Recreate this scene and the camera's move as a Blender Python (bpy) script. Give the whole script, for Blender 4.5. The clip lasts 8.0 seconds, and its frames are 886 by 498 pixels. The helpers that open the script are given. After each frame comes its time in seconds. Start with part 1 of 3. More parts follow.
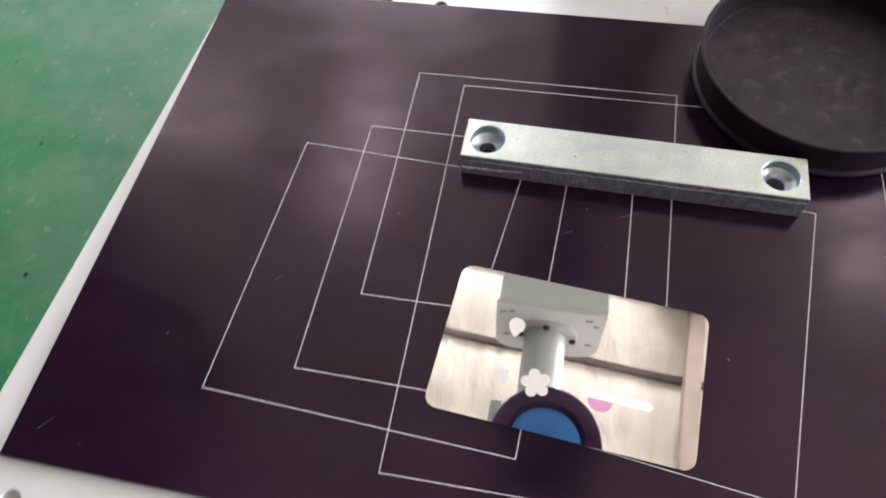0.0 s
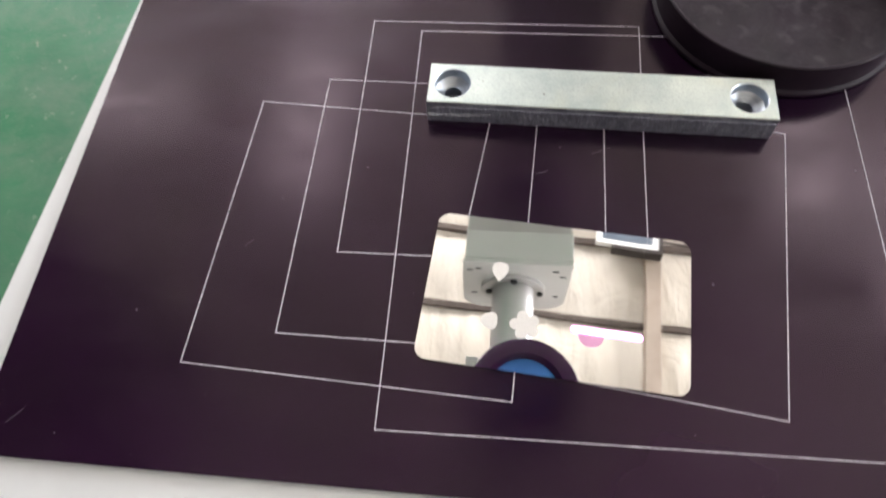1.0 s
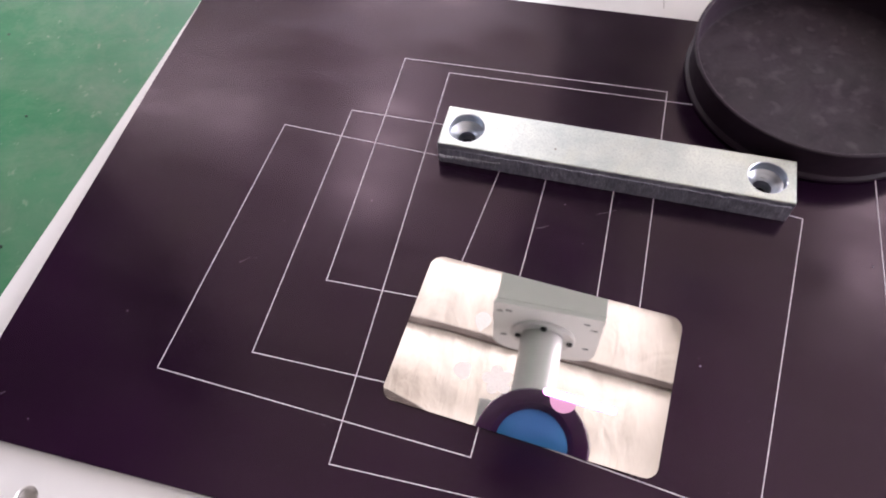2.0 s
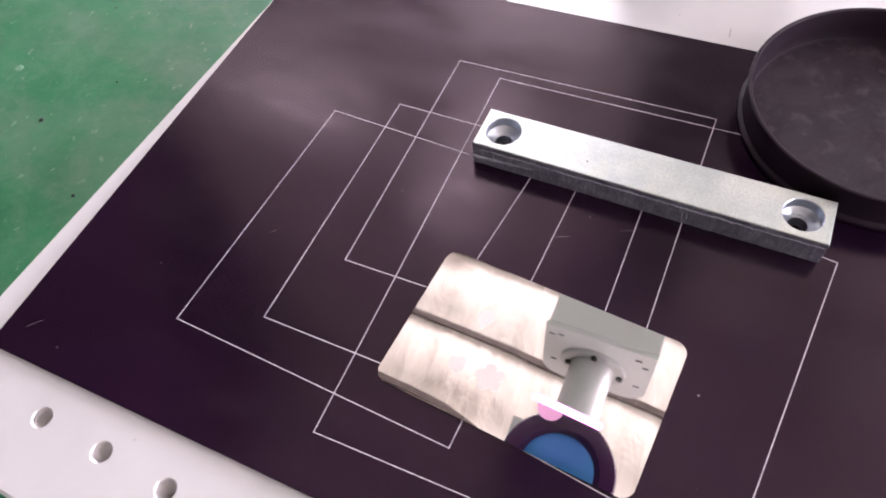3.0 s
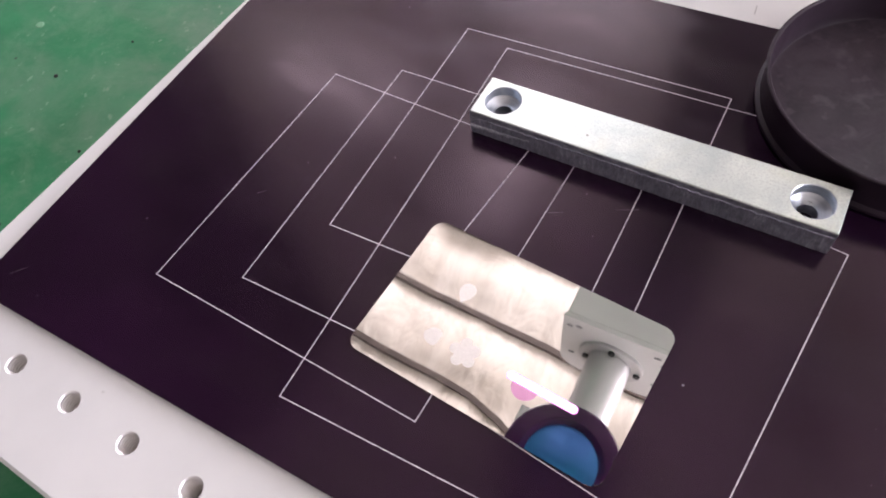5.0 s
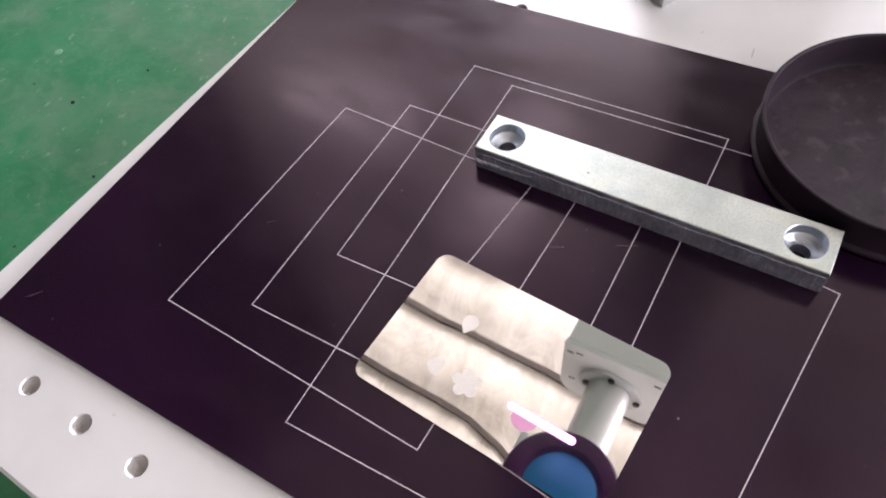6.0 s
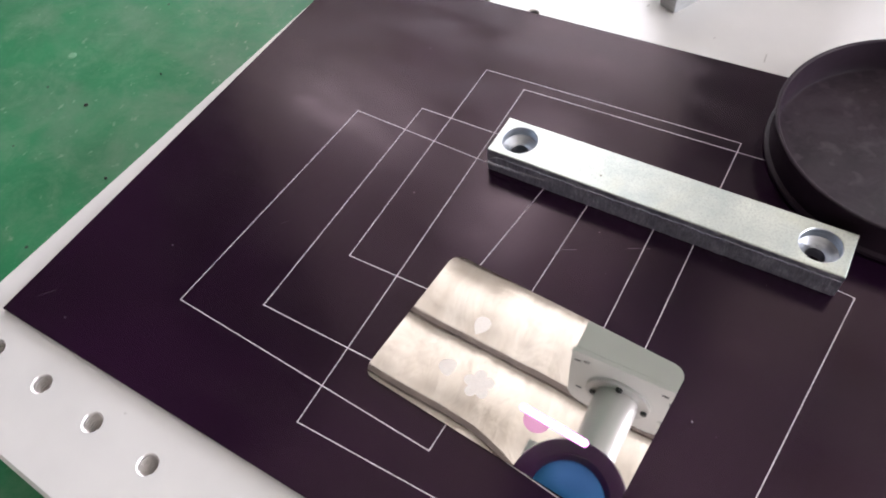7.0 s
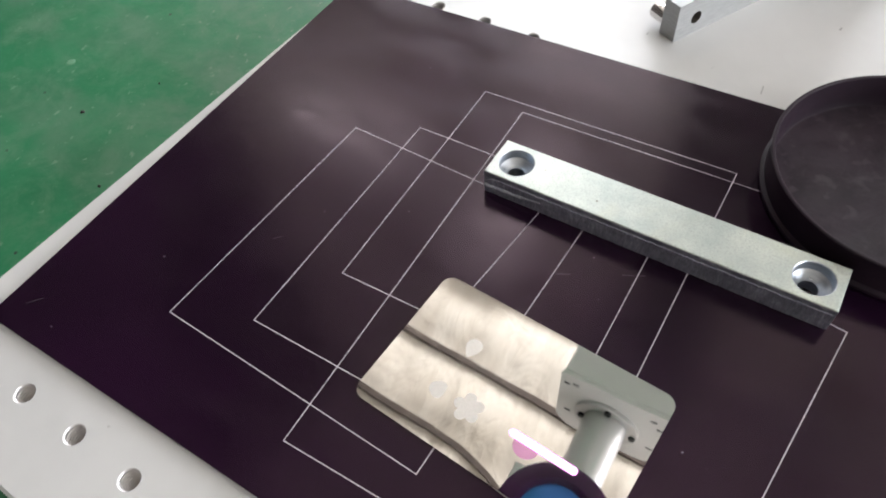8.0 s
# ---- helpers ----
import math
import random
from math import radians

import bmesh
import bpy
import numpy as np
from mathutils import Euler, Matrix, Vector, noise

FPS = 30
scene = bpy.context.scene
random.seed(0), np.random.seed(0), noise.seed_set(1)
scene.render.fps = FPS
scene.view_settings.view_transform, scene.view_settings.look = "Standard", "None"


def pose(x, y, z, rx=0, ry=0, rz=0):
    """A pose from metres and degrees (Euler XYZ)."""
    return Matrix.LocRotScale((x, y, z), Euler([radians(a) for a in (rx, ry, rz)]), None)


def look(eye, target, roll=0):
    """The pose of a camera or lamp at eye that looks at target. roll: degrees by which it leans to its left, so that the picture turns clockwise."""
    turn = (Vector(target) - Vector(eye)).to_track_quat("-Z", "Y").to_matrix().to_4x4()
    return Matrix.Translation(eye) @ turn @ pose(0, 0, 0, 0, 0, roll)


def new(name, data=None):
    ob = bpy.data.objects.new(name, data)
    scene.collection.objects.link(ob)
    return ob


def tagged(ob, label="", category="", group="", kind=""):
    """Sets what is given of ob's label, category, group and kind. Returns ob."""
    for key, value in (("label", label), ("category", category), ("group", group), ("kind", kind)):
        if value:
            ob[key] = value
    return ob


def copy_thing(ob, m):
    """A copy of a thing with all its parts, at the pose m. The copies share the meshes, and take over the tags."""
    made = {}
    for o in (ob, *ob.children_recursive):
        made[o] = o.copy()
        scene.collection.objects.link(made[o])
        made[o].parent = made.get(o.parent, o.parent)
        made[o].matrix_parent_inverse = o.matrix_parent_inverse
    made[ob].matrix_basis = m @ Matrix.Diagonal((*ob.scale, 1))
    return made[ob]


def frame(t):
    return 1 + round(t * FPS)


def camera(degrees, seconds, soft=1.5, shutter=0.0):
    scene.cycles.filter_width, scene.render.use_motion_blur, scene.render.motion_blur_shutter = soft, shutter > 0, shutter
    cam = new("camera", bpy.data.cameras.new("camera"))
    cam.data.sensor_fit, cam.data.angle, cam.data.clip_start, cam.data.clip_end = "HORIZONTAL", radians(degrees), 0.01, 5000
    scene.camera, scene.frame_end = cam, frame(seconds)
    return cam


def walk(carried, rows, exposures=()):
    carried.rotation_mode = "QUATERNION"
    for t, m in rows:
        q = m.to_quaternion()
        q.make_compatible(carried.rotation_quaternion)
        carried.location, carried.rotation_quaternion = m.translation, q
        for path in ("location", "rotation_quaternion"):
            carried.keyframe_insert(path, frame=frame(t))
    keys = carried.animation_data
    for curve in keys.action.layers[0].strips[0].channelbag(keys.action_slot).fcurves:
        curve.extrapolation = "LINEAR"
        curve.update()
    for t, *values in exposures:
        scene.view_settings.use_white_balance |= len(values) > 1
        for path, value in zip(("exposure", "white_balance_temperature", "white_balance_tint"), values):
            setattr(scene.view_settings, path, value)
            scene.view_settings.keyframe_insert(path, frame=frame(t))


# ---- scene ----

U = 0.11 / 12          # the plan is drawn in twelfths of the 110 mm test squares

cam = camera(65.5, 8.0, soft=1.85, shutter=0.5)
PATH = [
    (0, (0.11040, -0.05588, 0.22225), (0.08938, 0.01726, 0.09299), -6.71),
    (0.2, (0.10819, -0.05700, 0.21564), (0.08902, 0.01948, 0.08803), -7.92),
    (0.3, (0.10258, -0.05912, 0.21364), (0.08859, 0.01759, 0.08550), -5.90),
    (0.4, (0.09868, -0.05960, 0.21018), (0.08850, 0.01535, 0.08065), -5.16),
    (0.5, (0.09781, -0.06286, 0.20640), (0.08923, 0.01125, 0.07627), -4.13),
    (0.6, (0.09684, -0.06422, 0.20505), (0.08939, 0.00844, 0.07404), -3.21),
    (0.8, (0.09757, -0.06478, 0.20694), (0.09028, 0.00358, 0.07362), -3.41),
    (1, (0.10245, -0.05961, 0.21345), (0.09166, 0.00876, 0.08038), -5.31),
    (1.2, (0.10673, -0.05597, 0.21611), (0.09311, 0.01378, 0.08401), -6.48),
    (1.5, (0.11201, -0.05297, 0.21445), (0.09530, 0.01833, 0.08354), -5.73),
    (1.7, (0.11733, -0.05176, 0.21332), (0.09811, 0.02013, 0.08308), -5.55),
    (2.8, (0.14631, -0.05278, 0.21299), (0.10648, 0.01800, 0.08687), -9.04),
    (3, (0.15113, -0.05379, 0.21030), (0.10872, 0.01639, 0.08470), -9.32),
    (3.2, (0.15394, -0.05108, 0.20865), (0.11127, 0.01869, 0.08291), -9.61),
    (3.5, (0.15719, -0.04771, 0.20381), (0.11158, 0.02072, 0.07836), -11.21),
    (3.8, (0.16459, -0.04660, 0.19887), (0.11861, 0.01912, 0.07212), -10.59),
    (4, (0.16744, -0.04498, 0.19865), (0.12151, 0.02015, 0.07157), -9.74),
    (4.5, (0.16804, -0.04543, 0.19556), (0.12050, 0.01947, 0.06896), -10.70),
    (4.7, (0.16718, -0.04628, 0.19569), (0.11898, 0.01870, 0.06938), -10.87),
    (5.8, (0.16740, -0.04844, 0.20405), (0.11557, 0.01841, 0.08017), -10.96),
    (6, (0.16774, -0.04821, 0.20527), (0.11643, 0.02015, 0.08200), -9.93),
    (6.2, (0.16762, -0.05085, 0.20542), (0.11513, 0.01794, 0.08289), -10.42),
    (6.5, (0.16883, -0.05105, 0.20426), (0.11657, 0.01751, 0.08151), -10.30),
    (7, (0.16655, -0.05157, 0.20370), (0.11351, 0.01786, 0.08177), -9.89),
    (7.3, (0.16696, -0.05106, 0.20540), (0.11434, 0.01951, 0.08394), -9.01),
    (7.5, (0.16586, -0.05204, 0.20549), (0.11268, 0.02082, 0.08565), -7.46),
    (7.6, (0.16645, -0.05282, 0.20610), (0.11364, 0.02173, 0.08713), -6.07),
    (7.8, (0.16582, -0.05263, 0.20529), (0.11292, 0.02182, 0.08630), -6.37),
    (8, (0.16505, -0.05035, 0.20376), (0.11221, 0.02254, 0.08378), -6.87),
]
EXPOSURES = [(0, 0.06, 6500, 19), (0.5, 0.04, 6500, 7), (1.0, 0.14, 6500, 15), (1.5, 0.22, 6500, 24), (3.0, 0.18, 6500, 33), (3.5, 0.16, 6500, 34),
             (4.0, 0.07, 6500, 29), (4.5, 0.08, 6500, 29), (6.0, 0.07, 6500, 24), (6.5, 0.07, 6500, 22), (7.5, 0.04, 6500, 18), (8.0, -0.15, 6500, 14)]
walk(cam, [(t, look(eye, target, roll)) for t, eye, target, roll in PATH], EXPOSURES)

# ---------------------------------------------------------------- light
world = bpy.data.worlds.new("sky")
scene.world = world
world.use_nodes = True
wn = world.node_tree
sky = wn.nodes.new("ShaderNodeTexSky")
sky.sky_type = "NISHITA"
sky.sun_disc = False
sky.sun_elevation, sky.sun_rotation = radians(50), radians(30)
wn.links.new(sky.outputs["Color"], wn.nodes["Background"].inputs["Color"])
wn.nodes["Background"].inputs["Strength"].default_value = 0.1


def window_light(name, x, y, z, rx, rz, w, h, watts, colour):
    lamp = bpy.data.lights.new(name, "AREA")
    lamp.shape, lamp.size, lamp.size_y, lamp.energy, lamp.color = "RECTANGLE", w, h, watts, colour
    ob = new(name, lamp)
    ob.matrix_world = pose(x, y, z, rx, 0, rz)
    return ob


window_light("window_light_back", -0.92, 3.02, 1.05, 90, 180, 3.0, 1.4, 150, (0.93, 0.97, 1.0))
window_light("window_light_right", 3.04, 0.7, 1.05, 90, 90, 3.0, 1.5, 145, (0.93, 0.97, 1.0))

# ---------------------------------------------------------------- materials


def material(name, colour=(0.5, 0.5, 0.5), rough=0.5, metal=0.0, ior=1.45):
    m = bpy.data.materials.new(name)
    m.use_nodes = True
    p = m.node_tree.nodes["Principled BSDF"]
    p.inputs["Base Color"].default_value = (*colour, 1)
    p.inputs["Roughness"].default_value = rough
    p.inputs["Metallic"].default_value = metal
    p.inputs["IOR"].default_value = ior
    return m


class Nodes:
    """Short words for building a node material."""

    def __init__(self, m):
        self.tree = m.node_tree
        self.p = self.tree.nodes["Principled BSDF"]
        co = self.tree.nodes.new("ShaderNodeTexCoord")
        self.where = co.outputs["Object"]

    def link(self, a, b):
        self.tree.links.new(a, b)

    def mapped(self, scale, rot=(0, 0, 0)):
        n = self.tree.nodes.new("ShaderNodeMapping")
        n.inputs["Scale"].default_value = scale
        n.inputs["Rotation"].default_value = rot
        self.link(self.where, n.inputs["Vector"])
        return n.outputs["Vector"]

    def noise(self, scale, detail=4.0, rough=0.55, stretch=(1, 1, 1), rot=(0, 0, 0), distort=0.0):
        n = self.tree.nodes.new("ShaderNodeTexNoise")
        n.inputs["Scale"].default_value = scale
        n.inputs["Detail"].default_value = detail
        n.inputs["Roughness"].default_value = rough
        n.inputs["Distortion"].default_value = distort
        self.link(self.mapped(stretch, rot), n.inputs["Vector"])
        return n.outputs["Fac"]

    def cells(self, scale):
        n = self.tree.nodes.new("ShaderNodeTexVoronoi")
        n.inputs["Scale"].default_value = scale
        self.link(self.where, n.inputs["Vector"])
        return n.outputs["Distance"]

    def ramp(self, value, stops):
        n = self.tree.nodes.new("ShaderNodeValToRGB")
        e = n.color_ramp.elements
        while len(e) < len(stops):
            e.new(0.5)
        for k, (at, c) in zip(e, stops):
            k.position = at
            k.color = (*c, 1) if len(c) == 3 else c
        self.link(value, n.inputs["Fac"])
        return n.outputs["Color"]

    def grey(self, value, a, b, lo=0.3, hi=0.7):
        return self.ramp(value, [(lo, (a, a, a)), (hi, (b, b, b))])

    def mix(self, fac, a, b, how="MIX"):
        n = self.tree.nodes.new("ShaderNodeMix")
        n.data_type, n.blend_type = "RGBA", how
        for s, v in ((n.inputs[0], fac), (n.inputs[6], a), (n.inputs[7], b)):
            if isinstance(v, (int, float)):
                s.default_value = v
            elif isinstance(v, tuple):
                s.default_value = (*v, 1)
            else:
                self.link(v, s)
        return n.outputs[2]

    def bump(self, value, strength, dist):
        n = self.tree.nodes.new("ShaderNodeBump")
        n.inputs["Strength"].default_value = strength
        n.inputs["Distance"].default_value = dist
        self.link(value, n.inputs["Height"])
        self.link(n.outputs["Normal"], self.p.inputs["Normal"])

    def colour(self, c):
        self.link(c, self.p.inputs["Base Color"])

    def rough(self, c):
        self.link(c, self.p.inputs["Roughness"])


def anodised_black():
    m = material("anodised_black", (0.02, 0.008, 0.02), 0.18, 0.0, 1.44)
    n = Nodes(m)
    cloud = n.noise(9, 3)
    # part of the purple, here and in the base, stands in for pink glare
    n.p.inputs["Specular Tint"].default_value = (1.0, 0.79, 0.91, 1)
    base = n.ramp(cloud, [(0.3, (0.0058, 0.0019, 0.0062)), (0.7, (0.0140, 0.0033, 0.0148))])
    dust = n.grey(n.noise(2600, 2, 0.5), 0, 1, 0.70, 0.78)
    specks = n.grey(n.cells(330), 1, 0, 0.018, 0.035)
    dusty = n.mix(dust, base, (0.05, 0.035, 0.045))
    n.colour(n.mix(specks, dusty, (0.22, 0.19, 0.21)))
    smear = n.noise(26, 5, 0.6, (1, 2.5, 1), (0, 0, 0.6))
    n.rough(n.grey(smear, 0.11, 0.26, 0.3, 0.7))
    n.bump(n.noise(5000, 2), 0.05, 0.00005)
    return m


def etched_line():
    m = material("etched_line", (0.55, 0.5, 0.54), 0.6)
    n = Nodes(m)
    n.colour(n.ramp(n.noise(900, 3), [(0.3, (0.32, 0.29, 0.32)), (0.65, (0.57, 0.53, 0.56))]))
    return m


def black_plastic(name, dusty):
    m = material(name, (0.022, 0.010, 0.02), 0.5, 0.0, 1.38)
    n = Nodes(m)
    base = n.ramp(n.noise(40, 4), [(0.3, (0.010, 0.0045, 0.009)), (0.7, (0.018, 0.008, 0.016))])
    if dusty:
        film = n.grey(n.noise(55, 6, 0.65, (1, 1, 1), (0, 0, 0), 0.8), 0, 1, 0.44, 0.72)
        spots = n.grey(n.noise(170, 2, 0.4), 0, 0.7, 0.58, 0.78)
        base = n.mix(film, base, (0.030, 0.021, 0.029))
        base = n.mix(spots, base, (0.055, 0.043, 0.052))
    n.colour(base)
    n.rough(n.grey(n.noise(55, 5, 0.6), 0.46, 0.78) if dusty else n.grey(n.noise(70, 4), 0.5, 0.7))
    n.p.inputs["Specular IOR Level"].default_value = 0.42 if dusty else 0.35
    n.bump(n.noise(1500, 3), 0.15, 0.0002)
    return m


def mirror_steel():
    m = material("mirror_steel", (0.90, 0.87, 0.84), 0.03, 1.0)
    n = Nodes(m)
    n.rough(n.grey(n.noise(60, 5, 0.6), 0.008, 0.035))
    n.bump(n.noise(45, 2, 0.4), 0.02, 0.0006)
    return m


def frosted_steel():
    m = material("frosted_steel", (0.86, 0.84, 0.82), 0.42, 0.45)
    n = Nodes(m)
    n.colour(n.ramp(n.noise(1400, 2), [(0.3, (0.72, 0.69, 0.65)), (0.7, (0.78, 0.75, 0.71))]))
    return m


def zinc_steel(name, stretch=(1, 1, 1), dark=1.0):
    m = material(name, (0.62, 0.65, 0.66), 0.36, 0.85)
    n = Nodes(m)
    big = n.noise(60, 5, 0.65)
    fine = n.noise(1300, 3, 0.6, stretch)
    c = n.ramp(big, [(0.3, (0.52 * dark, 0.60 * dark, 0.58 * dark)), (0.7, (0.77 * dark, 0.83 * dark, 0.76 * dark))])
    c = n.mix(n.grey(fine, 0.0, 0.55, 0.45, 0.75), c, (0.42 * dark, 0.45 * dark, 0.46 * dark))
    stain = n.grey(n.noise(30, 4, 0.6, (1, 1, 1), (0, 0, 0.4), 0.5), 0, 0.55, 0.48, 0.70)
    c = n.mix(stain, c, (0.70 * dark, 0.72 * dark, 0.58 * dark))
    pits = n.grey(n.cells(115), 1, 0, 0.045, 0.07)
    n.colour(n.mix(pits, c, (0.2, 0.18, 0.16)))
    n.rough(n.grey(fine, 0.30, 0.52))
    n.bump(fine, 0.25, 0.0002)
    return m


def sawn_steel():
    m = material("sawn_steel", (0.30, 0.31, 0.35), 0.42, 0.9)
    n = Nodes(m)
    saw = n.noise(520, 5, 0.7, (0.45, 1, 1), (0, 0.25, 0))
    c = n.ramp(saw, [(0.35, (0.24, 0.25, 0.29)), (0.7, (0.58, 0.59, 0.65))])
    n.colour(n.mix(n.grey(n.noise(120, 4), 0, 0.7, 0.4, 0.7), c, (0.16, 0.155, 0.19)))
    n.rough(n.grey(n.noise(300, 3), 0.35, 0.55))
    n.bump(saw, 0.6, 0.0004)
    return m


def torn_steel():
    m = material("torn_steel", (0.36, 0.37, 0.42), 0.5, 0.75)
    n = Nodes(m)
    tear = n.noise(760, 5, 0.75, (1.3, 1, 0.35), (0, 0.25, 0))
    c = n.ramp(tear, [(0.33, (0.20, 0.20, 0.235)), (0.6, (0.38, 0.385, 0.45)), (0.78, (0.66, 0.67, 0.74))])
    n.colour(n.mix(n.grey(n.noise(130, 4), 0, 0.6, 0.4, 0.7), c, (0.17, 0.17, 0.21)))
    n.rough(n.grey(n.noise(300, 3), 0.4, 0.6))
    n.bump(tear, 0.6, 0.0003)
    return m


def blasted_aluminium():
    m = material("blasted_aluminium", (0.72, 0.72, 0.70), 0.5, 0.2, 1.45)
    n = Nodes(m)
    c = n.ramp(n.noise(14, 4), [(0.3, (0.57, 0.575, 0.565)), (0.7, (0.67, 0.67, 0.66))])
    marks = n.grey(n.noise(190, 2, 0.5), 0, 0.8, 0.76, 0.80)
    n.colour(n.mix(marks, c, (0.42, 0.42, 0.40)))
    n.rough(n.grey(n.noise(60, 4), 0.44, 0.58))
    n.bump(n.noise(3200, 2), 0.12, 0.0001)
    return m


def green_mat():
    m = material("green_mat", (0.03, 0.26, 0.11), 0.5, 0.0, 1.45)
    n = Nodes(m)
    c = n.ramp(n.noise(18, 5, 0.6), [(0.3, (0.012, 0.150, 0.062)), (0.7, (0.022, 0.205, 0.088))])
    film = n.grey(n.noise(32, 8, 0.78, (1, 1, 1), (0, 0, 0), 0.4), 0, 0.75, 0.46, 0.68)
    c = n.mix(film, c, (0.10, 0.225, 0.135))
    haze = n.grey(n.noise(11, 6, 0.62, (1, 1.6, 1), (0, 0, 0.5), 0.6), 0, 0.6, 0.46, 0.72)
    c = n.mix(haze, c, (0.125, 0.205, 0.145))
    chips = n.grey(n.noise(210, 4, 0.6, (1, 0.6, 1), (0, 0, 0.5)), 0, 0.85, 0.63, 0.70)
    c = n.mix(chips, c, (0.17, 0.28, 0.19))
    dots = n.grey(n.cells(48), 1, 0, 0.035, 0.05)
    n.colour(n.mix(dots, c, (0.03, 0.04, 0.03)))
    n.rough(n.grey(n.noise(40, 5), 0.35, 0.6))
    n.bump(n.noise(260, 4), 0.15, 0.0006)
    return m


def painted(name, a, b, rough=0.5, scale=12.0, metal=0.0):
    m = material(name, a, rough, metal)
    n = Nodes(m)
    n.colour(n.ramp(n.noise(scale, 5), [(0.3, a), (0.7, b)]))
    n.rough(n.grey(n.noise(scale * 3, 4), rough * 0.85, min(1, rough * 1.15)))
    n.bump(n.noise(scale * 90, 2), 0.08, 0.0003)
    return m


def insulation_cloth():
    m = material("insulation_cloth", (0.82, 0.78, 0.72), 0.7)
    n = Nodes(m)
    folds = n.noise(2.4, 3, 0.5, (4, 0.9, 1), (0, 0, 0.06), 0.4)
    streaks = n.noise(7, 3, 0.5, (2.6, 0.7, 1), (0, 0, -0.10), 0.5)
    # darker tones along folds and streaks paint wrinkle shading into the colour
    c = n.ramp(folds, [(0.25, (0.57, 0.51, 0.43)), (0.68, (0.68, 0.63, 0.555))])
    c = n.mix(n.grey(streaks, 0, 0.30, 0.42, 0.76), c, (0.54, 0.47, 0.385))
    n.colour(n.mix(n.grey(n.noise(2.2, 4), 0, 0.45, 0.42, 0.72), c, (0.53, 0.455, 0.365)))
    wrinkles = n.noise(3.5, 3, 0.55, (1.3, 1.0, 1), (0, 0, 0.6), 1.2)
    n.bump(n.mix(0.4, n.mix(0.45, folds, streaks), wrinkles), 0.8, 0.05)
    return m


def brushed(name, a, b, rough, axis, metal=0.9):
    m = material(name, a, rough, metal)
    n = Nodes(m)
    s = n.noise(160, 3, 0.6, axis)
    n.colour(n.ramp(s, [(0.3, a), (0.7, b)]))
    n.rough(n.grey(s, rough * 0.8, rough * 1.25))
    return m


def glowing(name, colour, strength):
    m = material(name, colour, 0.5)
    p = m.node_tree.nodes["Principled BSDF"]
    p.inputs["Emission Color"].default_value = (*colour, 1)
    p.inputs["Emission Strength"].default_value = strength
    return m


def coated_glass():
    m = material("coated_glass", (0.05, 0.16, 0.42), 0.30, 0.35, 1.6)
    n = Nodes(m)
    n.colour(n.ramp(n.noise(14, 2), [(0.35, (0.02, 0.33, 0.70)), (0.7, (0.05, 0.22, 0.66))]))
    return m


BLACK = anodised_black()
LINE = etched_line()
CAP = black_plastic("cap_plastic", False)
CAP_IN = black_plastic("cap_plastic_dusty", True)
MIRROR = mirror_steel()
FROST = frosted_steel()
ZINC = zinc_steel("zinc_steel", (1, 1, 1), 0.80)
SAWN = sawn_steel()
TORN = torn_steel()
BORE = brushed("bored_steel", (0.46, 0.51, 0.57), (0.70, 0.74, 0.79), 0.34, (1, 1, 9))
ALU = blasted_aluminium()
THREAD = brushed("threaded_aluminium", (0.60, 0.58, 0.57), (0.78, 0.76, 0.75), 0.40, (1, 1, 1))
FIXTURE = brushed("fixture_aluminium", (0.34, 0.35, 0.35), (0.46, 0.47, 0.47), 0.45, (1, 1, 8), 0.5)
HOLLOW = material("drilled_hole", (0.22, 0.20, 0.18), 0.4, 0.8)
SHINY = brushed("turned_aluminium", (0.78, 0.77, 0.76), (0.90, 0.89, 0.88), 0.16, (1, 1, 1))
GREEN = green_mat()
GREYPAINT = painted("grey_paint", (0.57, 0.53, 0.53), (0.65, 0.61, 0.61), 0.45)
PALEPAINT = painted("pale_grey_paint", (0.76, 0.75, 0.74), (0.84, 0.83, 0.82), 0.4)
TUBE = painted("satin_tube", (0.58, 0.57, 0.57), (0.70, 0.69, 0.69), 0.38, 10, 0.45)
DARK = material("black_screw", (0.03, 0.03, 0.03), 0.45, 0.3)
# magenta tone paints the laser's glow onto the black barrel
BEZEL = painted("lens_bezel", (0.060, 0.012, 0.066), (0.10, 0.022, 0.11), 0.25)
LENS = coated_glass()
CLOTH = insulation_cloth()
BATTEN = painted("batten_wood", (0.055, 0.04, 0.034), (0.10, 0.075, 0.062), 0.7, 8)
DARKWOOD = painted("dark_timber", (0.022, 0.017, 0.016), (0.04, 0.03, 0.027), 0.7, 6)
BEAM = painted("beam_wood", (0.30, 0.24, 0.19), (0.40, 0.33, 0.27), 0.7, 8)
WALL = painted("wall_paint", (0.70, 0.68, 0.64), (0.78, 0.76, 0.72), 0.7, 3)
FLOOR = painted("concrete_floor", (0.48, 0.49, 0.48), (0.58, 0.58, 0.56), 0.5, 5)
SCREEN = painted("screen_glass", (0.08, 0.10, 0.13), (0.13, 0.16, 0.20), 0.15, 5)
WHITE = painted("white_plastic", (0.74, 0.74, 0.72), (0.80, 0.80, 0.78), 0.4)
PANEL = glowing("added_panel_glow", (1.0, 0.95, 0.90), 3.3)
SPARK = glowing("laser_light", (1.0, 0.80, 1.0), 9.0)
GLOW = glowing("laser_fringe", (1.0, 0.36, 0.92), 1.6)
DAB = material("pale_dab", (0.13, 0.30, 0.18), 0.6)
SCRATCH = material("pale_scratch", (0.16, 0.14, 0.16), 0.6)
SCUFF = material("grey_scuff", (0.40, 0.40, 0.39), 0.6)
